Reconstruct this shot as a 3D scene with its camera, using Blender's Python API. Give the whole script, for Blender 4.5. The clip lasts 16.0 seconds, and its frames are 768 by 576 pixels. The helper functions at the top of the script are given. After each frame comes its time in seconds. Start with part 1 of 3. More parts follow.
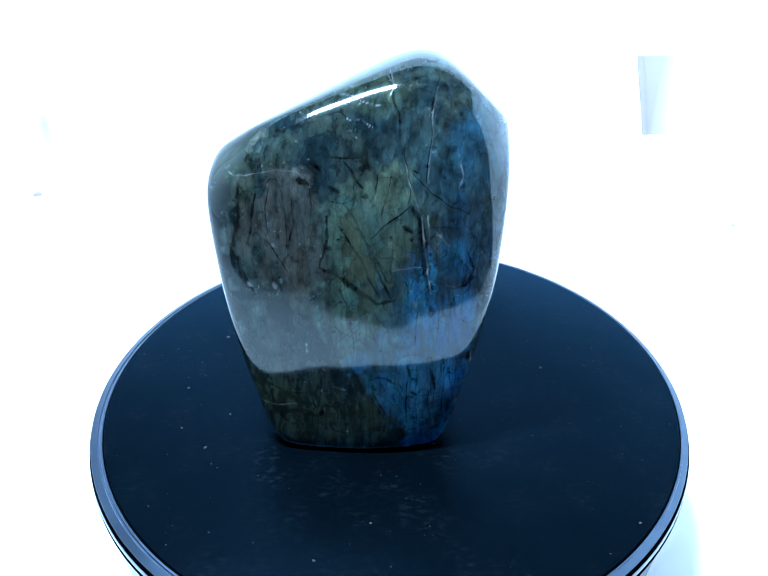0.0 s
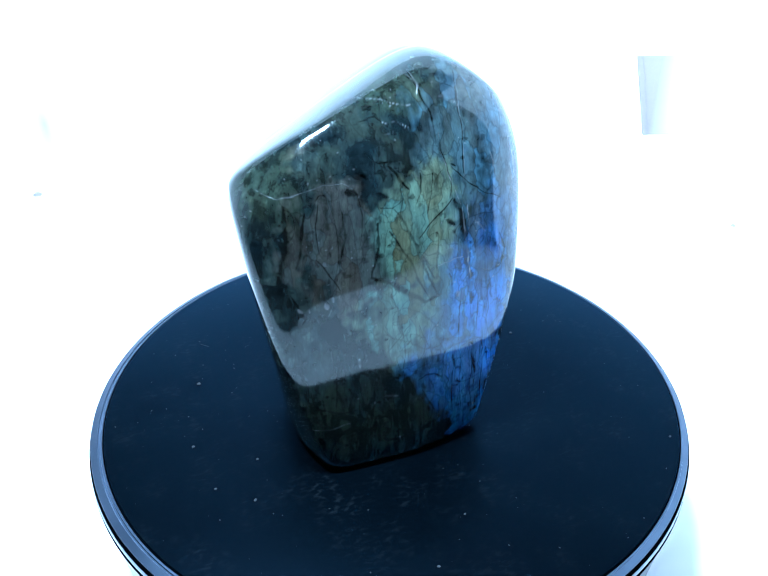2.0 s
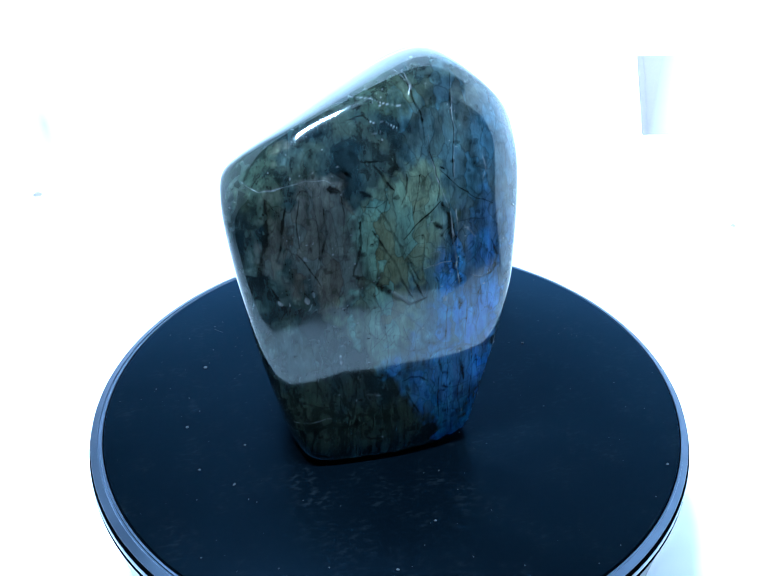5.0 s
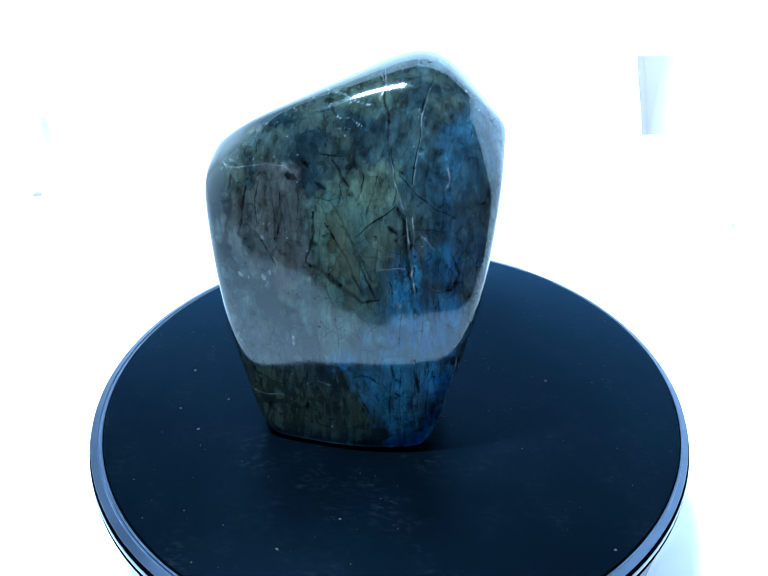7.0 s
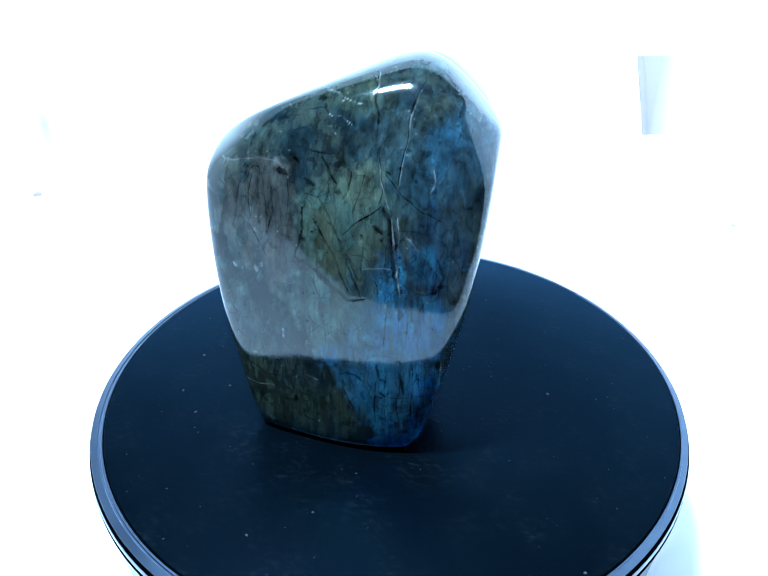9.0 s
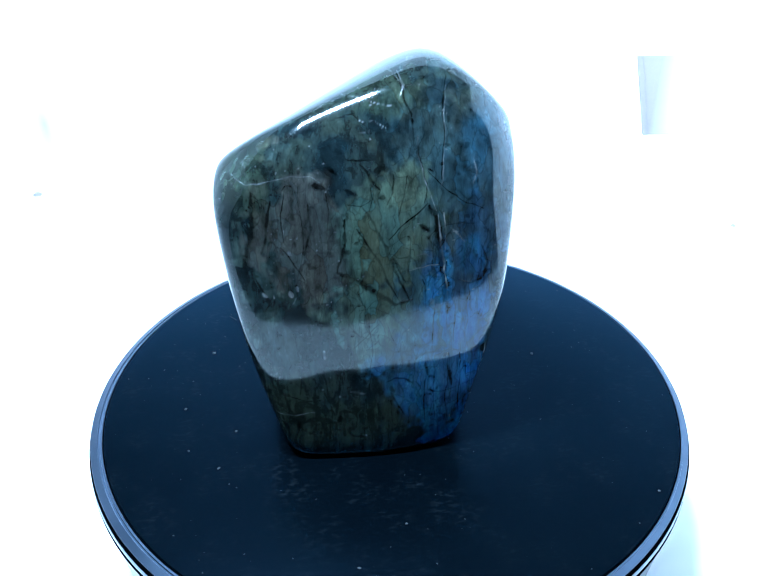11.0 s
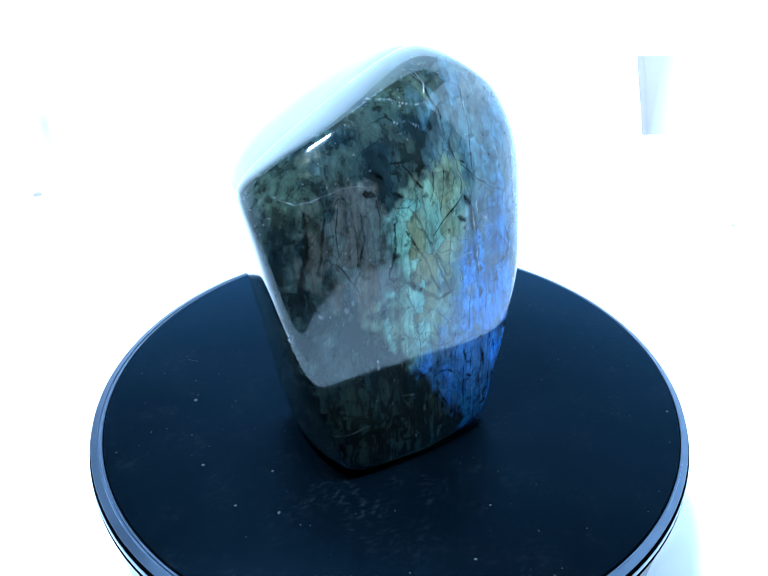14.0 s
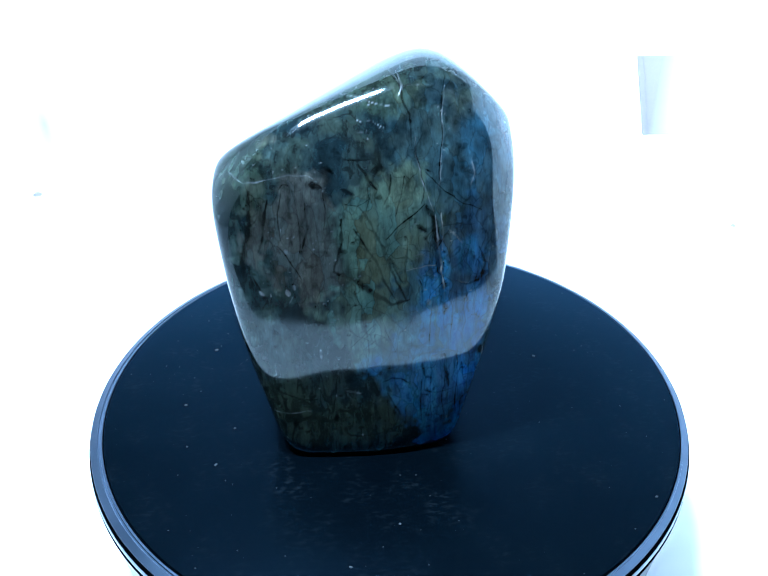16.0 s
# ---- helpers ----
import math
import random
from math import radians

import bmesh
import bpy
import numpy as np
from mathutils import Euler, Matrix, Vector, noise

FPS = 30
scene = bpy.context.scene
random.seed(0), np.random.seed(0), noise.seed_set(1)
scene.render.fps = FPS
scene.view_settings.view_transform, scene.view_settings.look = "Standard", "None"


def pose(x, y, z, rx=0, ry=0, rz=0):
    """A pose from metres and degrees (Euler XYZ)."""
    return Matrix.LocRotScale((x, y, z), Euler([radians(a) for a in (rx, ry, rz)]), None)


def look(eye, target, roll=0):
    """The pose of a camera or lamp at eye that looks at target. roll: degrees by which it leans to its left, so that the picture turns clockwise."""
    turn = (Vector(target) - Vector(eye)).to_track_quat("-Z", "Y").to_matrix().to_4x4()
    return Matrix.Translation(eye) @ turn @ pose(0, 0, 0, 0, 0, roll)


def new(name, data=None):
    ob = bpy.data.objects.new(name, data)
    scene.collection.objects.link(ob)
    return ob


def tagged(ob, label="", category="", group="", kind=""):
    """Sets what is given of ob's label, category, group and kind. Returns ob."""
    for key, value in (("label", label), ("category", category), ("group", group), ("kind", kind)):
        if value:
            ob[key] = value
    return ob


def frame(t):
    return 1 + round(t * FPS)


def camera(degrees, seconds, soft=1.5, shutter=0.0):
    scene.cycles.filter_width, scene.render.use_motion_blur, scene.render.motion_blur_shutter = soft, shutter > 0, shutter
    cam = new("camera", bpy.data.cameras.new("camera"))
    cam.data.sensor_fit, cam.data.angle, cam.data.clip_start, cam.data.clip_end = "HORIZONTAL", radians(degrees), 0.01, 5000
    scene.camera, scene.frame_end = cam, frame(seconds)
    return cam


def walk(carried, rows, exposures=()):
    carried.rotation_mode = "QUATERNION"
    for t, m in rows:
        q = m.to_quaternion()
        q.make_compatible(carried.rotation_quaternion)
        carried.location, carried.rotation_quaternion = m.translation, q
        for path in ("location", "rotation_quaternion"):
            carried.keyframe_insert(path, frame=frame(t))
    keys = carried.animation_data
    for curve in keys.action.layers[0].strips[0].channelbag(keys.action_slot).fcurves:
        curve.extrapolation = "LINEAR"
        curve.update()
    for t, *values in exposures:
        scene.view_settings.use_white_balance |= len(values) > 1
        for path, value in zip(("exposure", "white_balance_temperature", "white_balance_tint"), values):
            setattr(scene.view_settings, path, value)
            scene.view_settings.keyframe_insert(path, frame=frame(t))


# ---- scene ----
R = 0.07          # radius of the mat on the turntable
FLOOR = -0.0365   # the tent's floor; the mat's top lies at z = 0

# camera: it stands still
cam = camera(56.68, 16.0, soft=1.15)
EYE = Vector((0.0, -2.033 * R, 1.653 * R))
PITCH, YAW, ROLL = radians(31.78), radians(-0.643), -0.245
AIM = EYE + Vector((math.sin(YAW) * math.cos(PITCH), math.cos(YAW) * math.cos(PITCH), -math.sin(PITCH)))
STILL = look(EYE, AIM, ROLL)
walk(cam, [(0.0, STILL), (16.0, STILL)], exposures=[(0.0, 0.0, 4350, 0), (16.0, 0.0, 4350, 0)])

# ------------------------------------------------------------------ light
world = bpy.data.worlds.new("dim_room")
scene.world = world
world.use_nodes = True
world.node_tree.nodes["Background"].inputs[0].default_value = (0.6, 0.75, 1.0, 1)
world.node_tree.nodes["Background"].inputs[1].default_value = 0.02


def area_lamp(name, m, sx, sy, watts, colour):
    data = bpy.data.lights.new(name, "AREA")
    data.shape, data.size, data.size_y, data.energy, data.color = "RECTANGLE", sx, sy, watts, colour
    ob = new(name, data)
    ob.matrix_basis = m
    return ob


STRIP = Vector((-0.076, -0.0413, 0.352))
LEAN = Matrix.Rotation(radians(-23), 4, "Y") @ Matrix.Rotation(radians(30), 4, "X")   # the strip faces down and into the tent
area_lamp("strip_light", Matrix.Translation(STRIP) @ LEAN @ Matrix.Translation((0, 0, -0.004)), 0.098, 0.019, 5.5, (1.0, 0.99, 0.97))


# -------------------------------------------------------------- materials
def material(name):
    mat = bpy.data.materials.new(name)
    mat.use_nodes = True
    nt = mat.node_tree
    return mat, nt, nt.nodes["Principled BSDF"]


def node(nt, kind, **values):
    n = nt.nodes.new(kind)
    for key, value in values.items():
        n.inputs[key.replace("_", " ")].default_value = value
    return n


def ramp(nt, source, stops):
    n = nt.nodes.new("ShaderNodeValToRGB")
    while len(n.color_ramp.elements) < len(stops):
        n.color_ramp.elements.new(0.5)
    for e, (at, colour) in zip(n.color_ramp.elements, stops):
        e.position, e.color = at, (*colour, 1)
    nt.links.new(source, n.inputs[0])
    return n.outputs[0]


def place(nt, stretch=(1, 1, 1)):
    tc = nt.nodes.new("ShaderNodeTexCoord")
    mp = nt.nodes.new("ShaderNodeMapping")
    mp.inputs["Scale"].default_value = stretch
    nt.links.new(tc.outputs["Object"], mp.inputs["Vector"])
    return mp.outputs[0]


def mottled(name, dark, light, scale, rough, rough2, bump=0.0, metal=0.0, fine=1.0, detail=6.0, spec=0.5):
    """A surface whose colour and gloss drift at a coarse scale, with a fine grain in relief."""
    mat, nt, b = material(name)
    where = place(nt)
    coarse = node(nt, "ShaderNodeTexNoise", Scale=scale, Detail=detail)
    grain = node(nt, "ShaderNodeTexNoise", Scale=scale * 14 * fine, Detail=3.0)
    for n in (coarse, grain):
        nt.links.new(where, n.inputs["Vector"])
    mix = node(nt, "ShaderNodeMath")
    mix.operation = "MULTIPLY_ADD"
    mix.inputs[1].default_value = 0.35
    nt.links.new(grain.outputs[0], mix.inputs[0])
    half = node(nt, "ShaderNodeMath")
    half.operation = "MULTIPLY"
    half.inputs[1].default_value = 0.65
    nt.links.new(coarse.outputs[0], half.inputs[0])
    nt.links.new(half.outputs[0], mix.inputs[2])
    nt.links.new(ramp(nt, mix.outputs[0], [(0.3, dark), (0.7, light)]), b.inputs["Base Color"])
    nt.links.new(ramp(nt, coarse.outputs[0], [(0.3, (rough,) * 3), (0.7, (rough2,) * 3)]), b.inputs["Roughness"])
    b.inputs["Metallic"].default_value = metal
    b.inputs["Specular IOR Level"].default_value = spec
    if bump:
        bp = node(nt, "ShaderNodeBump", Strength=0.4, Distance=bump)
        nt.links.new(grain.outputs[0], bp.inputs["Height"])
        nt.links.new(bp.outputs[0], b.inputs["Normal"])
    return mat


FABRIC = mottled("white_tent_fabric", (0.86, 0.87, 0.88), (0.91, 0.91, 0.91), 18, 0.75, 0.85, 0.0002)
SHEET = mottled("white_floor_sheet", (0.87, 0.88, 0.89), (0.92, 0.92, 0.92), 14, 0.6, 0.75, 0.0001)
RUBBER = mottled("black_mat", (0.0002, 0.0005, 0.0009), (0.0006, 0.0014, 0.0022), 45, 0.34, 0.46, 0.00002, fine=2.2, spec=0.06)


def bluish_gloss(mat, tint, rough, ior):
    """A matt sheet whose faint sheen is tinted, stronger at a slant."""
    nt = mat.node_tree
    b = nt.nodes["Principled BSDF"]
    b.inputs["Specular IOR Level"].default_value = 0.0
    sheen = nt.nodes.new("ShaderNodeBsdfGlossy")
    sheen.inputs["Color"].default_value = (*tint, 1)
    sheen.inputs["Roughness"].default_value = rough
    slant = node(nt, "ShaderNodeFresnel", IOR=ior)
    mix = nt.nodes.new("ShaderNodeMixShader")
    nt.links.new(slant.outputs[0], mix.inputs[0])
    nt.links.new(b.outputs[0], mix.inputs[1])
    nt.links.new(sheen.outputs[0], mix.inputs[2])
    nt.links.new(mix.outputs[0], nt.nodes["Material Output"].inputs["Surface"])


bluish_gloss(RUBBER, (0.27, 0.50, 0.86), 0.34, 1.14)


def scuffed(mat):
    """Faint clusters of short pale scuffs and smears of dust on a black sheet."""
    nt = mat.node_tree
    b = nt.nodes["Principled BSDF"]
    old = b.inputs["Base Color"].links[0].from_socket
    where = node(nt, "ShaderNodeTexNoise", Scale=95.0, Detail=3.0, Roughness=0.6)
    nt.links.new(place(nt), where.inputs["Vector"])
    mark = node(nt, "ShaderNodeTexNoise", Scale=1.0, Detail=2.0, Roughness=0.55, Distortion=0.5)
    nt.links.new(place(nt, (520, 1100, 500)), mark.inputs["Vector"])
    spread = ramp(nt, where.outputs[0], [(0.47, (0.05, 0.05, 0.05)), (0.68, (1, 1, 1))])
    thin = ramp(nt, mark.outputs[0], [(0.50, (0, 0, 0)), (0.80, (0.006, 0.0075, 0.0085))])
    both = nt.nodes.new("ShaderNodeMix")
    both.data_type, both.blend_type = "RGBA", "MULTIPLY"
    both.inputs[0].default_value = 1.0
    nt.links.new(spread, both.inputs[6])
    nt.links.new(thin, both.inputs[7])
    plus = nt.nodes.new("ShaderNodeMix")
    plus.data_type, plus.blend_type = "RGBA", "ADD"
    plus.inputs[0].default_value = 1.0
    nt.links.new(old, plus.inputs[6])
    nt.links.new(both.outputs[2], plus.inputs[7])
    nt.links.new(plus.outputs[2], b.inputs["Base Color"])


scuffed(RUBBER)
RIM = mottled("brushed_rim", (0.054, 0.072, 0.106), (0.070, 0.090, 0.128), 60, 0.26, 0.36, 0.0, metal=0.9)
GROOVE = mottled("black_groove", (0.0006, 0.0009, 0.0014), (0.001, 0.0015, 0.002), 60, 0.7, 0.8, spec=0.0)
SILVER = mottled("pale_silver", (0.16, 0.19, 0.24), (0.20, 0.23, 0.28), 60, 0.25, 0.35, metal=0.6)
BODY = mottled("pale_plastic", (0.055, 0.062, 0.075), (0.075, 0.084, 0.098), 40, 0.25, 0.35, spec=0.2)
TABLE = mottled("dark_table", (0.025, 0.022, 0.020), (0.045, 0.040, 0.035), 9, 0.45, 0.6, 0.0001)
WALLS = mottled("dim_wall_paint", (0.035, 0.036, 0.04), (0.05, 0.05, 0.055), 3, 0.8, 0.9)
LINT = mottled("pale_dust", (0.010, 0.013, 0.016), (0.045, 0.052, 0.056), 300, 0.9, 0.95)
TAB = mottled("fading_grey_tape", (0.27, 0.235, 0.225), (0.30, 0.265, 0.255), 60, 0.7, 0.85, 0.0001)
HEM = mottled("folded_grey_hem", (0.25, 0.22, 0.21), (0.28, 0.245, 0.235), 60, 0.7, 0.85, 0.0001)
FAINT_TAB = mottled("faint_grey_tape", (0.38, 0.35, 0.34), (0.43, 0.40, 0.39), 60, 0.7, 0.85, 0.0001)


def fading(mat, start, end, stretch, shape="LINEAR"):
    """The colour runs from its own at start to pale grey at end."""
    nt = mat.node_tree
    b = nt.nodes["Principled BSDF"]
    old = b.inputs["Base Color"].links[0].from_socket
    far = nt.nodes.new("ShaderNodeVectorMath")
    if shape == "LINEAR":
        far.operation = "DOT_PRODUCT"
        far.inputs[1].default_value = (1, 0, 0)
    else:
        far.operation = "LENGTH"
    nt.links.new(place(nt, stretch), far.inputs[0])
    fade = ramp(nt, far.outputs["Value"], [(start, (0, 0, 0)), (end, (1, 1, 1))])
    mix = nt.nodes.new("ShaderNodeMix")
    mix.data_type = "RGBA"
    nt.links.new(fade, mix.inputs[0])
    nt.links.new(old, mix.inputs[6])
    mix.inputs[7].default_value = (0.80, 0.80, 0.80, 1)
    nt.links.new(mix.outputs[2], b.inputs["Base Color"])


fading(TAB, 0.25, 1.0, (28, 0, 0))
fading(FAINT_TAB, 0.0, 0.9, (95, 0, 36), "ROUND")
STEEL = mottled("dull_steel", (0.20, 0.175, 0.165), (0.26, 0.225, 0.215), 200, 0.5, 0.6, metal=0.0)
HOUSING = mottled("strip_housing_white", (0.75, 0.75, 0.76), (0.82, 0.82, 0.82), 40, 0.4, 0.5)


def stone_material():
    """Polished dark feldspar: a clear gloss over a dark body, with thin layers inside that mirror light in colour."""
    mat, nt, b = material("polished_labradorite")
    link = nt.links.new
    tone = nt.nodes.new("ShaderNodeAttribute")
    tone.attribute_name = "body_tone"
    flash = nt.nodes.new("ShaderNodeAttribute")
    flash.attribute_name = "flash_tone"
    streak = node(nt, "ShaderNodeTexNoise", Scale=1.0, Detail=8.0, Roughness=0.7)
    link(place(nt, (520, 300, 90)), streak.inputs["Vector"])
    cloud = node(nt, "ShaderNodeTexNoise", Scale=240.0, Detail=8.0, Roughness=0.72)
    link(place(nt, (1.3, 1.3, 0.45)), cloud.inputs["Vector"])
    grain = ramp(nt, cloud.outputs[0], [(0.33, (0.36, 0.38, 0.41)), (0.68, (1.8, 1.8, 1.75))])
    mul = node(nt, "ShaderNodeMix")
    mul.data_type, mul.blend_type = "RGBA", "MULTIPLY"
    mul.inputs[0].default_value = 1.0
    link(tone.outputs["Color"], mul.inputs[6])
    link(grain, mul.inputs[7])
    fleck = node(nt, "ShaderNodeTexNoise", Scale=620.0, Detail=4.0, Roughness=0.6)
    link(place(nt, (1, 1, 0.55)), fleck.inputs["Vector"])
    sharp = ramp(nt, fleck.outputs[0], [(0.36, (0.44, 0.45, 0.46)), (0.45, (0.9, 0.9, 0.9)), (0.60, (1.1, 1.1, 1.08)), (0.70, (1.9, 1.85, 1.75))])
    dots = node(nt, "ShaderNodeMix")
    dots.data_type, dots.blend_type = "RGBA", "MULTIPLY"
    dots.inputs[0].default_value = 1.0
    link(mul.outputs[2], dots.inputs[6])
    link(sharp, dots.inputs[7])
    mul = dots
    b.inputs["Roughness"].default_value = 0.06
    b.inputs["IOR"].default_value = 1.56
    b.inputs["Specular Tint"].default_value = (0.86, 0.98, 1.0, 1)
    fine = node(nt, "ShaderNodeTexNoise", Scale=55.0, Detail=2.0)
    link(place(nt), fine.inputs["Vector"])
    bump = node(nt, "ShaderNodeBump", Strength=0.25, Distance=0.0005)
    link(fine.outputs[0], bump.inputs["Height"])
    link(bump.outputs[0], b.inputs["Normal"])
    # the layers inside: one slanting plane through the whole stone
    plane = nt.nodes.new("ShaderNodeVectorTransform")
    plane.vector_type, plane.convert_from, plane.convert_to = "NORMAL", "OBJECT", "WORLD"
    lean = node(nt, "ShaderNodeTexNoise", Scale=70.0, Detail=2.0)
    link(place(nt, (1, 1, 0.4)), lean.inputs["Vector"])
    around = node(nt, "ShaderNodeVectorMath")
    around.operation = "MULTIPLY_ADD"
    around.inputs[1].default_value = (0.30, 0.0, 0.30)
    around.inputs[2].default_value = (LAYER[0] - 0.15, LAYER[1], LAYER[2] - 0.15)
    link(lean.outputs["Color"], around.inputs[0])
    link(around.outputs[0], plane.inputs[0])
    glint = nt.nodes.new("ShaderNodeBsdfGlossy")
    glint.inputs["Roughness"].default_value = 0.38
    link(plane.outputs[0], glint.inputs["Normal"])
    bands = ramp(nt, streak.outputs[0], [(0.32, (0.35, 0.35, 0.35)), (0.62, (1.25, 1.25, 1.25))])
    tint = node(nt, "ShaderNodeMix")
    tint.data_type, tint.blend_type = "RGBA", "MULTIPLY"
    tint.inputs[0].default_value = 1.0
    link(flash.outputs["Color"], tint.inputs[6])
    link(bands, tint.inputs[7])
    # upright crystal fields of uneven brightness, parted by thin dark joints
    warp = node(nt, "ShaderNodeTexNoise", Scale=180.0, Detail=3.0)
    link(place(nt), warp.inputs["Vector"])
    shift = node(nt, "ShaderNodeVectorMath")
    shift.operation = "MULTIPLY_ADD"
    shift.inputs[1].default_value = (1.7, 1.7, 1.7)
    link(warp.outputs["Color"], shift.inputs[0])
    link(place(nt, (360, 230, 80)), shift.inputs[2])
    cells = node(nt, "ShaderNodeTexVoronoi", Scale=1.0)
    joints = node(nt, "ShaderNodeTexVoronoi", Scale=1.0)
    joints.feature = "DISTANCE_TO_EDGE"
    for n in (cells, joints):
        link(shift.outputs[0], n.inputs["Vector"])
    each = ramp(nt, cells.outputs["Color"], [(0.1, (0.72, 0.58, 0.42)), (0.5, (0.9, 0.9, 0.85)), (0.9, (1.0, 1.25, 1.35))])
    gap = ramp(nt, joints.outputs["Distance"], [(0.0, (0.5, 0.51, 0.53)), (0.07, (1, 1, 1))])
    for extra in (each, gap):
        more = node(nt, "ShaderNodeMix")
        more.data_type, more.blend_type = "RGBA", "MULTIPLY"
        more.inputs[0].default_value = 1.0
        link(tint.outputs[2], more.inputs[6])
        link(extra, more.inputs[7])
        tint = more
    link(tint.outputs[2], glint.inputs["Color"])
    body = mul
    for extra, much in ((bands, 0.45), (each, 0.2), (gap, 0.3)):
        more = node(nt, "ShaderNodeMix")
        more.data_type, more.blend_type = "RGBA", "MULTIPLY"
        more.inputs[0].default_value = much
        link(body.outputs[2], more.inputs[6])
        link(extra, more.inputs[7])
        body = more
    link(body.outputs[2], b.inputs["Base Color"])
    add = nt.nodes.new("ShaderNodeAddShader")
    link(b.outputs[0], add.inputs[0])
    link(glint.outputs[0], add.inputs[1])
    link(add.outputs[0], nt.nodes["Material Output"].inputs["Surface"])
    return mat


LAYER = (0.24, -0.93, 0.28)
STONE = stone_material()


# ---------------------------------------------------------------- helpers
def mesh_of(name, bm, mat, smooth=True):
    me = bpy.data.meshes.new(name)
    bmesh.ops.recalc_face_normals(bm, faces=bm.faces)
    bm.to_mesh(me)
    bm.free()
    me.materials.append(mat)
    if smooth:
        me.polygons.foreach_set("use_smooth", [True] * len(me.polygons))
        me.set_sharp_from_angle(angle=radians(35))
    return me


def part(name, bm, mat, parent=None, label="", smooth=True):
    ob = new(name, mesh_of(name, bm, mat, smooth))
    ob.parent = parent
    if label:
        tagged(ob, label)
    return ob


def box(bm, lo, hi, bevel=0.0):
    m = Matrix.Translation([(a + b) / 2 for a, b in zip(lo, hi)]) @ Matrix.Diagonal([b - a for a, b in zip(lo, hi)] + [1])
    made = bmesh.ops.create_cube(bm, size=1.0, matrix=m)
    if bevel:
        edges = {e for v in made["verts"] for e in v.link_edges}
        bmesh.ops.bevel(bm, geom=list(edges), offset=bevel, segments=2, affect="EDGES", profile=0.5)
    return bm


def lathe(bm, profile, steps=192):
    """Turns a profile of (radius, height) round the z axis; a closed profile makes a ring."""
    rings = [[bm.verts.new((r * math.cos(a), r * math.sin(a), z)) for a in (2 * math.pi * i / steps for i in range(steps))]
             for r, z in profile]
    for a, b in zip(rings, rings[1:]):
        for i in range(steps):
            j = (i + 1) % steps
            bm.faces.new((a[i], a[j], b[j], b[i]))
    return rings


# ------------------------------------------------------------ the setting
def slab(name, lo, hi, mat, label, category):
    return tagged(part(name, box(bmesh.new(), lo, hi), mat, smooth=False), label, category, kind="structure")


W, WEST, BACK, ROOF, TOP, T = 0.245, 0.50, 0.27, 0.10, 0.36, 0.004
FRONT_WEST, FRONT_EAST = -0.33, -0.09   # the tent opens askew towards the camera


def setting():
    bm = bmesh.new()
    rim = [(-WEST, BACK), (-WEST, FRONT_WEST), (-0.40, -0.26), (-0.25, -0.207), (-0.10, -0.192), (0.0, -0.192), (0.10, -0.186), (0.20, -0.165), (W, -0.125), (W, BACK)]
    sheet = bm.faces.new([bm.verts.new((x, y, FLOOR)) for x, y in rim])
    made = bmesh.ops.extrude_face_region(bm, geom=[sheet])
    bmesh.ops.translate(bm, vec=(0, 0, -0.003), verts=[v for v in made["geom"] if isinstance(v, bmesh.types.BMVert)])
    tagged(part("floor", bm, SHEET, smooth=False), "bright white floor sheet of the photo tent", "floor", kind="structure")
    slab("wall_back", (-WEST, BACK, FLOOR - 0.003), (W, BACK + T, TOP), FABRIC, "overexposed white fabric back wall", "wall")
    slab("wall_left", (-WEST - T, FRONT_WEST, FLOOR - 0.003), (-WEST, BACK + T, TOP), FABRIC, "white fabric side wall of the tent", "wall")
    slab("wall_right", (W, FRONT_EAST, FLOOR - 0.003), (W + T, BACK + T, TOP), FABRIC, "white fabric side wall of the tent", "wall")
    slab("ceiling", (-WEST - T, ROOF, TOP), (W + T, BACK + T, TOP + T), FABRIC, "white fabric roof of the tent", "ceiling")
    # the unlit room round the tent, which stands on a dark bench
    slab("bench_top", (-0.9, -0.9, FLOOR - 0.043), (0.9, 0.9, FLOOR - 0.003), TABLE, "dark bench top under the photo tent", "bench")
    slab("room_ceiling", (-0.9, -0.9, 0.9), (0.9, 0.9, 0.94), WALLS, "dim ceiling of the room", "ceiling")
    for name, lo, hi in (("room_wall_south", (-0.9, -0.94, FLOOR - 0.043), (0.9, -0.9, 0.9)), ("room_wall_north", (-0.9, 0.9, FLOOR - 0.043), (0.9, 0.94, 0.9)),
                         ("room_wall_west", (-0.94, -0.9, FLOOR - 0.043), (-0.9, 0.9, 0.9)), ("room_wall_east", (0.9, -0.9, FLOOR - 0.043), (0.94, 0.9, 0.9))):
        slab(name, lo, hi, WALLS, "dim painted wall of the room", "wall")


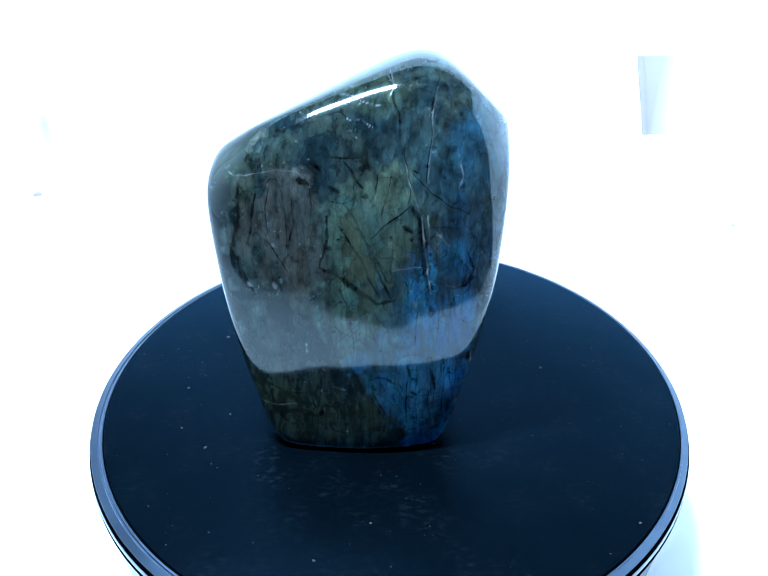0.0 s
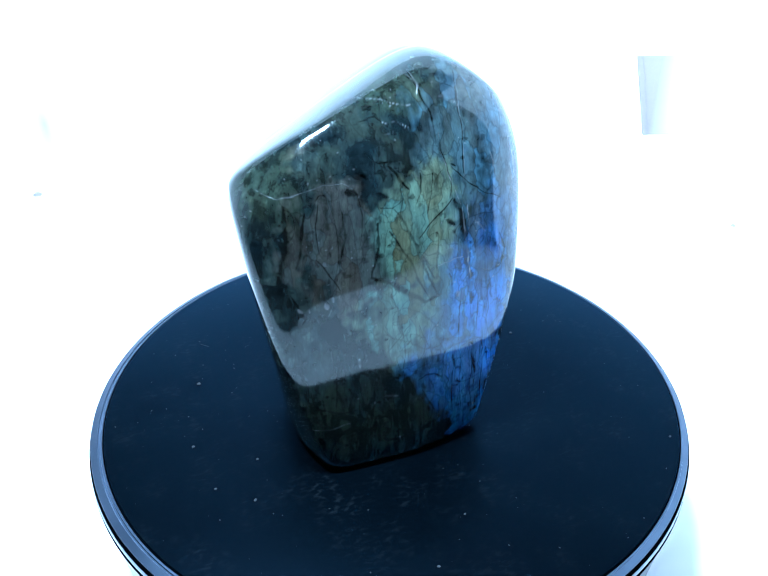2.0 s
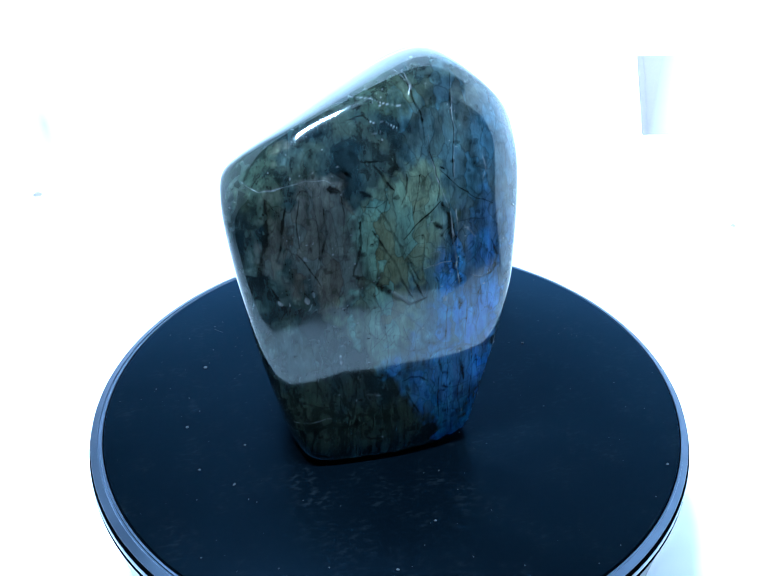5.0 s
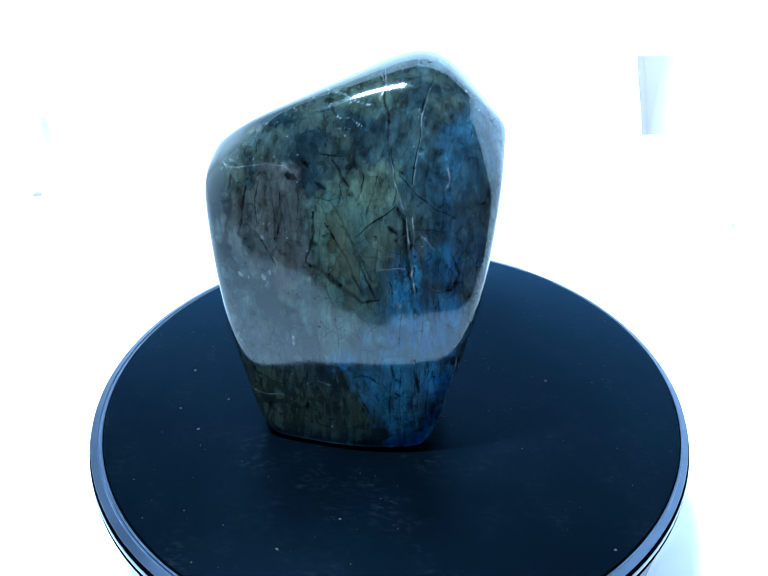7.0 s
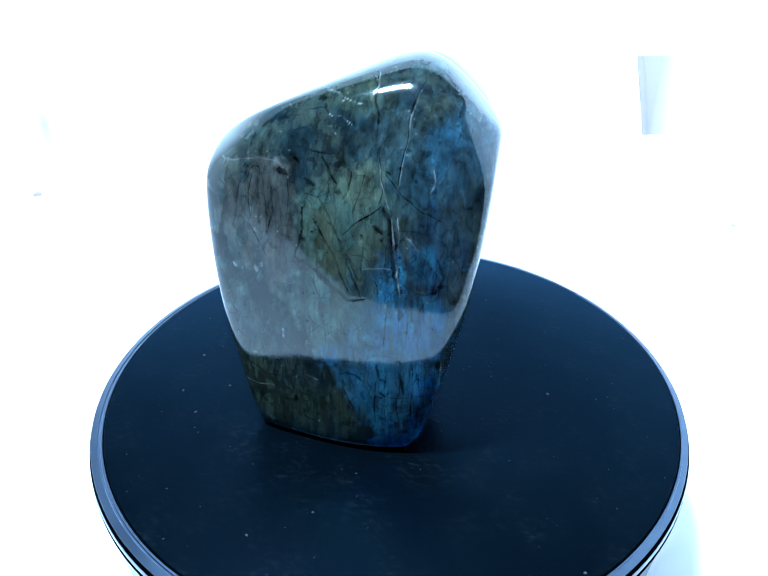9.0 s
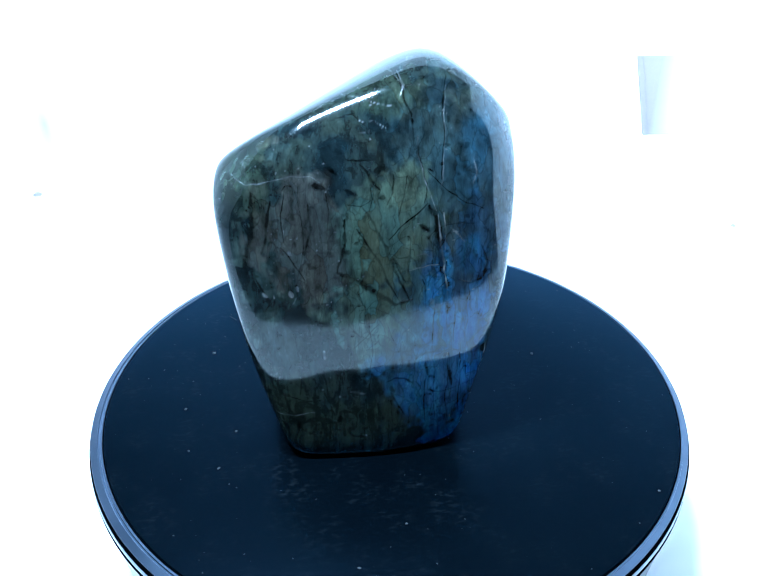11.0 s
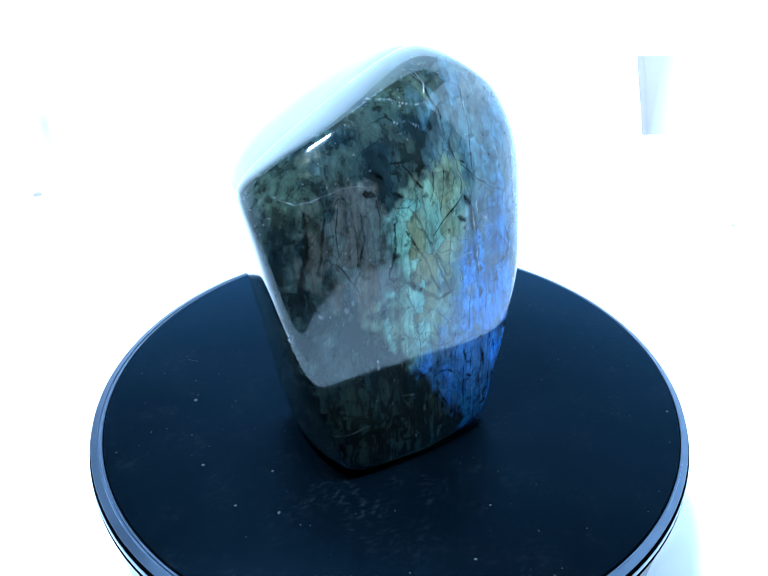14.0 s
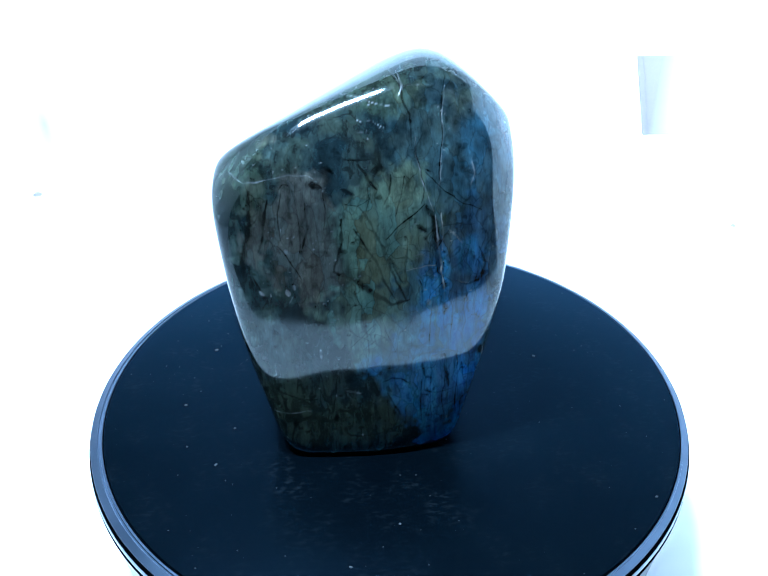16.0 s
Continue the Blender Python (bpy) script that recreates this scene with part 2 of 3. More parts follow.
def strip():
    ob = new("led_strip")
    ob.matrix_basis = Matrix.Translation(STRIP) @ LEAN
    tagged(ob, "slim white lamp strip under the tent roof", "lamp")
    bar = part("crossbar", box(bmesh.new(), (-WEST - STRIP.x, -0.006, 0.0), (W - STRIP.x, 0.006, 0.008), 0.001), STEEL, ob)
    bar.matrix_basis = LEAN.inverted() @ Matrix.Translation((0, 0, 0.034))   # level, though the lamp hangs askew
    part("bracket", box(bmesh.new(), (-0.006, -0.004, 0.009), (0.006, 0.004, 0.036), 0.001), STEEL, ob)
    part("housing", box(bmesh.new(), (-0.075, -0.016, 0.0), (0.075, 0.016, 0.010), 0.001), HOUSING, ob)


def tabs():
    """Fabric tabs on the back wall and press studs on the floor."""
    for x, z, w, h, lean, mat, label in ((0.1445, -0.0080, 0.036, 0.046, -14, TAB, "pale grey fabric tab, paler towards one side"),
                                         (-0.207, -0.025, 0.020, 0.050, 14, FAINT_TAB, "faint fabric tab on the white wall, paler outwards")):
        west = 0.0 if mat is TAB else -w / 2
        bm = box(bmesh.new(), (west, -0.0008, -h / 2), (west + w, 0.0, h / 2), 0.0003)
        for v in bm.verts:
            v.co.x += v.co.z * math.tan(radians(lean))
        ob = part("fabric_tab", bm, mat)
        if mat is TAB:
            hem = box(bmesh.new(), (west, -0.0014, -h / 2), (west + 0.0032, -0.0008, h / 2), 0.0002)
            for v in hem.verts:
                v.co.x += v.co.z * math.tan(radians(lean))
            part("hem", hem, HEM, ob, "darker folded hem")
        ob.location = (x, BACK - 0.0002, z)
        tagged(ob, label, "tab", "tabs on the back wall")
    for x, y, size in ((-0.1825, 0.1941, 0.85), (0.1611, 0.1595, 0.5)):
        ob = new("press_stud")
        ob.location = (x, y, FLOOR)
        tagged(ob, "small dull steel press stud on the white sheet", "stud", "studs on the sheet")
        bm = bmesh.new()
        rings = lathe(bm, [(r * size, h * size) for r, h in ((0.0027, 0.0), (0.0027, 0.0004), (0.0019, 0.0007), (0.0015, 0.0013), (0.0006, 0.0015))], 24)
        bm.faces.new(rings[-1])
        part("cap", bm, STEEL, ob)


# ---------------------------------------------------------- the turntable
ASKEW = -0.0076 * R   # the mat was laid a little off the middle of the table


def turntable():
    table = new("turntable")
    table.location = (0, 0, 0)
    tagged(table, "motorised turntable, black top with silver rim and pale body", "turntable")
    bm = bmesh.new()
    rings = lathe(bm, [(0.992 * R, FLOOR), (0.997 * R, FLOOR + 0.0008), (1.007 * R, -0.30 * R), (1.029 * R, -0.12 * R), (1.039 * R, -0.066 * R), (1.035 * R, -0.062 * R)])
    bm.faces.new(rings[0])
    bm.faces.new(rings[-1])
    part("body", bm, BODY, table, "pale glossy plastic body").location.x = ASKEW
    for name, mat, label, prof in (
            ("lower_groove", GROOVE, "black groove", [(0.9, -0.062), (1.0405, -0.062), (1.0395, -0.047), (0.9, -0.047)]),
            ("middle_ring", SILVER, "pale silver ring", [(0.9, -0.047), (1.0385, -0.047), (1.0395, -0.044), (1.0375, -0.030), (1.036, -0.028), (0.9, -0.028)]),
            ("upper_groove", GROOVE, "black groove", [(0.9, -0.028), (1.0370, -0.028), (1.0325, -0.0147), (0.9, -0.0147)]),
            ("rim", RIM, "silver metal rim", [(0.9, -0.0145), (1.0285, -0.0145), (1.0305, -0.013), (1.0295, -0.011), (1.0090, -0.0045), (1.0075, -0.0052), (1.0062, -0.0085)])):
        bm = bmesh.new()
        lathe(bm, [(r * R, z * R) for r, z in prof + prof[:1]])
        part(name, bm, mat, table, label).location.x = ASKEW
    # what turns: the plate with its inner lip, and the dust on it
    bm = bmesh.new()
    rings = lathe(bm, [(0.9 * R, -0.014 * R), (0.992 * R, -0.014 * R), (0.995 * R, -0.006 * R), (0.993 * R, -0.0015 * R), (0.987 * R, 0.0), (0.5 * R, 0.0), (0.02 * R, 0.0)])
    bm.faces.new(rings[-1])
    plate = part("plate", bm, RUBBER, table, "matt black disc with specks of dust")
    for name, mat, label, prof in (
            ("lip", RIM, "thin silver lip", [(0.9985, -0.010), (1.0000, -0.0034), (1.0008, -0.0028), (1.0060, -0.0032), (1.0070, -0.010)]),
            # the gap's dark line is a black ring added between mat and rim
            ("gap_dark_ring", GROOVE, "black ring added to darken the gap", [(0.9, -0.0140), (0.9930, -0.0075), (1.0013, -0.0075), (1.0020, -0.0092), (1.0125, -0.0092), (1.0125, -0.0140)])):
        bm = bmesh.new()
        lathe(bm, [(r * R, z * R) for r, z in prof + prof[:1]])
        part(name, bm, mat, plate, label)
    part("dust", dust(), LINT, plate)["kind"] = "stuff"
    return plate


def dust():
    """Specks and short fibres strewn on the disc."""
    rng = random.Random(7)
    bm = bmesh.new()

    def speck(x, y, r):
        m = Matrix.Translation((x, y, r * 0.25)) @ Matrix.Rotation(rng.random() * 6.3, 4, "Z") @ Matrix.Diagonal((r * rng.uniform(0.8, 1.7), r, r * 0.5, 1))
        bmesh.ops.create_icosphere(bm, subdivisions=1, radius=1.0, matrix=m)

    for x, y, r in ((-0.726, -0.052, 0.00042), (-0.699, -0.259, 0.00034), (-0.645, 0.260, 0.0005), (0.718, -0.644, 0.0003),
                    (-0.056, -0.650, 0.00028), (0.558, 0.071, 0.0005), (-0.208, -0.777, 0.00028), (-0.55, -0.19, 0.00034), (-0.60, -0.35, 0.0003)):
        speck(x * R, y * R, r)
    for i in range(230):
        a, d = rng.random() * 6.283, math.sqrt(rng.random()) * 0.98 * R
        speck(d * math.cos(a), d * math.sin(a), rng.choice((0.00006, 0.00009, 0.00012, 0.00016)))
    for i in range(7):
        a, d = rng.random() * 6.283, math.sqrt(rng.random()) * 0.95 * R
        x, y, turn, n = d * math.cos(a), d * math.sin(a), rng.random() * 6.3, rng.randint(2, 5)
        bend = rng.uniform(-0.7, 0.7)
        for k in range(n):
            x2, y2 = x + 0.0006 * math.cos(turn), y + 0.0006 * math.sin(turn)
            m = Matrix.Translation(((x + x2) / 2, (y + y2) / 2, 0.00006)) @ Matrix.Rotation(turn, 4, "Z") @ Matrix.Diagonal((0.00066, 0.00006, 0.00006, 1))
            bmesh.ops.create_cube(bm, size=1.0, matrix=m)
            x, y, turn = x2, y2, turn + bend
    return bm


# --------------------------------------------------------------- the stone
HEART = np.array((-0.0042, -0.0014, 0.0434))
# cut faces round the sides and on the crown: outward direction and distance from the heart
SIDES = (
    (-0.824, 0.367, 0.431, 0.0340), (-0.182, -0.564, 0.806, 0.0327), (0.006, -0.912, 0.410, 0.0244), (-0.109, -0.990, 0.086, 0.0220),
    (-0.922, -0.309, -0.232, 0.0364), (0.307, -0.950, -0.055, 0.0288), (0.275, 0.800, -0.534, 0.0211), (-0.981, 0.140, -0.136, 0.0289),
    (0.977, 0.163, -0.135, 0.0234), (0.807, -0.376, 0.455, 0.0360), (0.254, -0.558, 0.790, 0.0359), (-0.536, -0.824, 0.181, 0.0312),
    (0.073, -0.992, 0.100, 0.0214), (0.596, -0.789, 0.149, 0.0291), (-0.622, -0.334, 0.708, 0.0360), (0.000, 0.000, -1.000, 0.0434),
    (-0.878, 0.458, -0.142, 0.0319), (0.656, 0.730, -0.192, 0.0388), (-0.727, -0.464, 0.507, 0.0421), (-0.911, 0.399, 0.106, 0.0372),
    (0.959, -0.124, -0.253, 0.0288), (-0.772, -0.536, -0.341, 0.0478),)
CROWN = (
    (0.553, 0.395, 0.733, 0.0449), (0.732, 0.078, 0.677, 0.0378), (-0.458, 0.274, 0.846, 0.0313), (-0.129, -0.499, 0.857, 0.0350),
    (-0.213, 0.867, 0.451, 0.0424), (0.338, 0.728, 0.596, 0.0478), (-0.851, 0.256, 0.458, 0.0389),)


def swell(way, faces, sharp):
    """How far the rounded body between these faces falls short of each way: its gauge."""
    cut = np.array([np.array(f[:3]) / f[3] for f in faces])
    m = np.maximum(1e-9, way @ cut.T)
    top = m.max(1)
    return top * ((m / top[:, None]) ** sharp).sum(1) ** (1 / sharp)


def lattice(p, seed):
    """Smooth random values between 0 and 1 over points in space, one lattice step to the unit."""
    i = np.floor(p).astype(np.int64)
    f = p - i
    f = f * f * (3 - 2 * f)
    out = np.zeros(len(p))
    for corner in range(8):
        o = np.array((corner & 1, corner >> 1 & 1, corner >> 2 & 1))
        c = i + o
        h = (c[:, 0] * 73856093 ^ c[:, 1] * 19349663 ^ c[:, 2] * 83492791 ^ seed * 2654435) & 0xFFFFFF
        h = (h * 1103515245 + 12345 >> 8) & 0xFFFF
        w = np.prod(np.where(o == 1, f, 1 - f), axis=1)
        out += w * h / 65535.0
    return out


def smooth(x):
    x = np.clip(x, 0, 1)
    return x * x * (3 - 2 * x)


def stone():
    # a fine lattice on a box round the heart, pushed out on to the rounded cut faces
    n, half = (360, 110, 470), np.array((0.030, 0.022, 0.043))
    cells, quads = [], []
    for axis in range(3):
        u, v = [a for a in range(3) if a != axis]
        for side in (0, n[axis]):
            a, b = np.meshgrid(np.arange(n[u] + 1), np.arange(n[v] + 1), indexing="ij")
            p = np.zeros((*a.shape, 3), np.int64)
            p[..., u], p[..., v], p[..., axis] = a, b, side
            key = (p[..., 0] * 1000 + p[..., 1]) * 1000 + p[..., 2]
            q = np.stack([key[:-1, :-1], key[1:, :-1], key[1:, 1:], key[:-1, 1:]], -1).reshape(-1, 4)
            flip = (side == 0) ^ (axis == 1)
            quads.append(q[:, ::-1] if flip else q)
            cells.append(key.ravel())
    keys = np.unique(np.concatenate(cells))
    faces = np.searchsorted(keys, np.concatenate(quads))
    grid = np.stack([keys // 1000000, keys // 1000 % 1000, keys % 1000], -1)
    way = (grid / np.array(n) * 2 - 1) * half
    way /= np.linalg.norm(way, axis=1)[:, None]
    sides, crown = swell(way, SIDES, 24.0), swell(way, CROWN, 11.0)
    crisp = 14 + 110 * np.clip((0.1 - way[:, 1]) / 0.4, 0, 1)      # a crisp ridge in front, a soft one behind
    top = np.maximum(sides, crown)
    reach = 1 / (top * ((sides / top) ** crisp + (crown / top) ** crisp) ** (1 / crisp))
    base = np.maximum(1e-9, -way[:, 2] / HEART[2]) * reach           # worn round at the foot
    reach /= (1 + base ** 24) ** (1 / 24)
    co = HEART + way * reach[:, None]
    low = co[:, 2].min()                                             # settled on its foot
    co[:, 2] -= low * (1 - np.clip((co[:, 2] - low) / 0.012, 0, 1))
    # hand-polished waviness
    wave = lattice(co * 45, 1) - 0.5 + 0.4 * (lattice(co * 110, 2) - 0.5)
    co -= way * (0.0004 * wave * smooth(co[:, 2] / 0.012))[:, None]

    # centimetres across the front, bent a little so that no line runs quite straight
    cm = co * 100
    bent = cm[:, [0, 2]] + 0.10 * np.stack([lattice(cm * 2.2, 3) - 0.5, lattice(cm * 2.2, 4) - 0.5], -1) \
        + 0.03 * np.stack([lattice(cm * 7, 5) - 0.5, lattice(cm * 7, 6) - 0.5], -1)
    fore = smooth((0.4 - cm[:, 1]) / 0.8)
    lines = {"dark": np.zeros(len(co)), "pale": np.zeros(len(co))}
    rough = 0.25 + 0.8 * lattice(cm * 9, 7) + 0.7 * lattice(cm * 21, 10)
    patchy = smooth(lattice(cm * 3.5, 8) * 2.2 - 0.45)

    def seam(kind, width, *points):
        near, along, run = np.full(len(co), 9.0), np.zeros(len(co)), 0.0
        for a, b in zip(points, points[1:]):
            a, b = np.array(a), np.array(b)
            t = np.clip((bent - a) @ (b - a) / ((b - a) @ (b - a)), 0, 1)
            d = np.linalg.norm(bent - a - t[:, None] * (b - a), axis=1)
            step = np.linalg.norm(b - a)
            along = np.where(d < near, run + t * step, along)
            near, run = np.minimum(near, d), run + step
        along = np.clip(along / run, 0, 1)
        width = width * (0.30 + 0.70 * np.sqrt(np.sin(np.pi * along)))      # it runs out thin at both ends
        lines[kind] = np.maximum(lines[kind], fore * smooth(1.3 - near / (width * (0.23 if kind == "dark" else 0.20) * rough)) * (0.5 + 0.5 * patchy))

    seam("dark", 0.072, (0.88, 7.91), (0.80, 7.71), (0.76, 7.32), (0.76, 6.83))
    seam("pale", 0.036, (0.85, 7.77), (0.78, 7.32), (0.77, 6.83))
    seam("dark", 0.081, (0.27, 7.04), (0.30, 6.71), (0.34, 6.41), (0.38, 6.19), (0.31, 5.85))
    seam("pale", 0.054, (-3.21, 6.38), (-2.94, 6.32), (-2.69, 6.37), (-2.42, 6.43), (-2.15, 6.48), (-1.79, 6.46), (-1.63, 6.35))
    seam("dark", 0.068, (0.56, 2.35), (0.55, 1.72), (0.53, 0.89))
    seam("dark", 0.068, (0.86, 2.45), (0.82, 1.63), (0.84, 0.81))
    seam("dark", 0.068, (1.09, 2.69), (1.10, 1.79), (1.10, 0.91))
    seam("dark", 0.068, (0.37, 2.03), (0.34, 1.53), (0.32, 0.84))
    seam("dark", 0.068, (1.36, 2.61), (1.34, 1.97), (1.33, 1.26))
    seam("dark", 0.058, (1.26, 3.92), (1.23, 3.47), (1.20, 3.02))
    seam("dark", 0.058, (1.03, 3.86), (1.01, 3.30), (0.97, 2.72))
    seam("dark", 0.058, (0.58, 3.85), (0.56, 3.29), (0.54, 2.59))
    seam("dark", 0.054, (-1.04, 3.72), (-0.74, 3.78), (-0.43, 3.62), (-0.12, 3.33))
    seam("dark", 0.054, (-0.97, 4.14), (-0.84, 3.57), (-0.76, 2.99), (-0.83, 2.30))
    seam("dark", 0.054, (-0.54, 3.63), (-0.39, 3.16), (-0.24, 2.66))
    seam("dark", 0.054, (-1.29, 3.53), (-1.01, 3.15), (-0.66, 2.98))
    seam("dark", 0.054, (-1.17, 2.83), (-0.86, 3.13), (-0.43, 3.62))
    seam("dark", 0.072, (-2.46, 5.15), (-2.22, 4.72), (-2.01, 4.38))
    seam("pale", 0.050, (-1.08, 7.62), (-0.70, 7.62), (-0.39, 7.52), (-0.14, 7.50))
    seam("pale", 0.050, (-0.91, 7.27), (-0.55, 7.27), (-0.29, 7.16))
    seam("pale", 0.045, (-0.17, 7.99), (-0.06, 7.93), (0.03, 7.84), (0.08, 7.73))
    seam("dark", 0.068, (-0.13, 8.01), (-0.00, 7.94), (0.06, 7.74))
    seam("pale", 0.045, (-2.84, 1.25), (-2.48, 1.24), (-2.06, 1.31))
    seam("dark", 0.068, (-0.25, 6.44), (-0.26, 6.10), (-0.36, 5.85))
    seam("dark", 0.063, (0.01, 6.41), (-0.08, 5.99), (-0.18, 5.64))
    seam("dark", 0.063, (0.43, 6.40), (0.75, 6.06), (1.11, 5.82), (1.50, 5.65))
    seam("dark", 0.063, (-0.71, 6.24), (-0.64, 5.98), (-0.77, 5.63))
    seam("dark", 0.063, (-1.12, 5.95), (-0.85, 5.87), (-0.64, 5.98))
    seam("dark", 0.135, (0.44, 6.45), (0.55, 6.39))
    seam("dark", 0.058, (-1.55, 6.26), (-1.49, 5.81), (-1.58, 5.25))
    seam("dark", 0.058, (-2.26, 6.33), (-2.39, 5.81), (-2.38, 5.24))
    seam("dark", 0.058, (-2.33, 3.22), (-2.19, 2.50), (-2.34, 1.80))
    seam("dark", 0.058, (-1.82, 1.96), (-1.65, 1.31), (-1.74, 0.40))
    seam("dark", 0.058, (-0.78, 2.29), (-0.90, 1.56), (-0.82, 0.63))
    seam("dark", 0.054, (-2.63, 1.83), (-2.25, 1.60), (-1.84, 1.60))
    seam("dark", 0.081, (-2.97, 4.48), (-2.75, 3.94), (-2.86, 3.73))
    seam("dark", 0.054, (-1.34, 7.31), (-0.97, 7.37), (-0.75, 7.20))
    seam("dark", 0.068, (-1.27, 6.87), (-1.11, 6.70), (-0.65, 6.69))
    seam("pale", 0.041, (-2.28, 3.88), (-2.18, 4.03))
    seam("pale", 0.050, (0.27, 7.04), (0.29, 6.71), (0.33, 6.41), (0.37, 6.19), (0.45, 5.90), (0.53, 5.68))
    seam("pale", 0.042, (0.77, 6.85), (0.73, 6.55), (0.68, 6.25), (0.60, 6.02))
    seam("dark", 0.072, (0.75, 6.85), (0.71, 6.55), (0.66, 6.25))
    seam("pale", 0.060, (1.55, 2.45), (1.60, 2.05), (1.72, 1.98), (1.90, 2.30), (2.05, 2.75))
    seam("dark", 0.28, (-1.37, 4.60), (-1.13, 4.48), (-0.94, 4.33), (-0.56, 4.01), (-0.27, 3.82), (0.07, 3.90))
    seam("dark", 0.42, (0.40, 5.79), (0.54, 5.50), (0.64, 5.05), (0.71, 4.54), (0.76, 4.00), (0.85, 3.50))
    seam("pale", 0.09, (0.68, 5.64), (0.73, 5.25), (0.75, 4.85))
    seam("pale", 0.10, (0.55, 5.64), (0.60, 5.26), (0.68, 4.90), (0.73, 4.59), (0.78, 4.11), (0.82, 3.84))
    seam("dark", 0.26, (-2.87, 6.20), (-2.93, 5.76), (-3.02, 5.26), (-3.13, 4.79), (-3.11, 4.38))
    seam("dark", 0.14, (-2.55, 6.03), (-2.68, 5.60), (-2.78, 4.99))
    seam("dark", 0.12, (-1.85, 5.97), (-1.88, 5.54), (-1.97, 5.04))
    seam("dark", 0.17, (-0.83, 5.85), (-0.63, 5.52), (-0.43, 5.08), (-0.31, 4.62), (-0.12, 4.14), (0.02, 3.90))
    seam("dark", 0.15, (-1.00, 5.45), (-0.78, 5.08), (-0.57, 4.72), (-0.48, 4.36), (-0.25, 3.98))
    seam("dark", 0.11, (-0.54, 5.38), (-0.43, 5.03), (-0.25, 4.67), (-0.08, 4.30))
    seam("dark", 0.14, (-1.20, 5.66), (-1.20, 5.27), (-1.29, 4.87), (-1.37, 4.60))
    seam("dark", 0.15, (1.50, 4.89), (1.64, 4.53), (1.53, 4.17), (1.29, 4.10), (1.04, 4.21))
    seam("pale", 0.08, (1.02, 4.23), (1.19, 4.15), (1.34, 4.13))
    seam("pale", 0.08, (0.84, 5.30), (1.01, 5.14), (1.16, 4.98))
    seam("dark", 0.30, (0.20, 5.41), (0.37, 5.31))
    seam("pale", 0.08, (0.16, 4.81), (0.32, 4.84), (0.50, 4.75))
    seam("pale", 0.07, (0.02, 4.53), (0.21, 4.55), (0.64, 4.56))
    seam("dark", 0.09, (-0.36, 5.18), (-0.17, 5.39), (-0.03, 5.51), (0.16, 5.65), (0.37, 5.83))
    seam("dark", 0.12, (0.29, 4.29), (0.36, 3.80))
    seam("dark", 0.12, (1.05, 3.99), (1.11, 3.49))
    seam("dark", 0.12, (1.29, 3.98), (1.33, 3.48))
    seam("dark", 0.22, (0.80, 2.28), (0.85, 2.04), (0.92, 1.72))
    seam("dark", 0.16, (0.38, 2.37), (0.42, 2.04))
    seam("dark", 0.12, (1.18, 2.28), (1.23, 1.93))
    seam("dark", 0.12, (-0.51, 1.98), (-0.28, 2.06), (-0.08, 2.04), (0.09, 1.88))
    seam("dark", 0.10, (-0.44, 1.71), (-0.24, 1.33), (-0.08, 1.07))
    seam("pale", 0.22, (-1.74, 2.86), (-1.73, 2.63))
    seam("pale", 0.25, (-2.30, 4.18), (-2.26, 4.05))
    seam("pale", 0.18, (-2.17, 4.28), (-2.14, 4.17))
    seam("pale", 0.18, (-2.34, 5.06), (-2.30, 4.96))
    seam("pale", 0.20, (0.47, 3.84), (0.53, 3.73))
    seam("pale", 0.14, (-2.87, 4.19), (-2.81, 4.09))
    seam("pale", 0.12, (-1.22, 1.81), (-0.95, 1.73))
    seam("dark", 0.35, (-1.76, 6.32), (-1.58, 6.26))
    seam("dark", 0.20, (-1.48, 6.59), (-1.35, 6.48))
    seam("dark", 0.16, (-1.19, 6.20), (-0.92, 6.09))
    seam("dark", 0.16, (-0.89, 6.61), (-0.71, 6.36), (-0.49, 6.15))
    seam("pale", 0.09, (1.60, 2.87), (1.69, 2.60), (1.64, 2.21))
    seam("pale", 0.09, (0.01, 7.98), (0.07, 7.78), (0.01, 7.64))
    seam("dark", 0.10, (0.01, 7.98), (0.04, 7.75), (0.15, 7.33), (0.21, 6.86))
    seam("pale", 0.08, (1.29, 6.60), (1.34, 6.30), (1.28, 6.13))
    # a faint web of closed joints everywhere, running mostly upright
    web = np.minimum(np.abs(lattice(cm * (3.6, 3.0, 0.9), 11) - 0.5), np.abs(lattice(cm * (2.1, 2.0, 1.3) + 0.7 * lattice(cm, 12)[:, None], 13) - 0.5))
    web = smooth(1 - web / 0.018) * smooth(lattice(cm * 1.1, 14) * 3 - 1.0)
    fine = np.minimum(np.abs(lattice(cm * (7.5, 7.5, 2.6) + 1.2 * lattice(cm * 3, 51)[:, None], 52) - 0.5), np.abs(lattice(cm * (4.5, 4.5, 4.0) + 1.5 * lattice(cm * 2.2, 53)[:, None], 54) - 0.5))
    fine = smooth(1 - fine / 0.030) * smooth(lattice(cm * 1.7, 55) * 3 - 0.8)
    specks = smooth((lattice(cm * 17, 15) - 0.90) * 22) * smooth(lattice(cm * 1.7, 16) * 3 - 1.2)
    blots = smooth((lattice(cm * 6, 17) * 0.6 + lattice(cm * 13, 18) * 0.4 - 0.70) * 9)

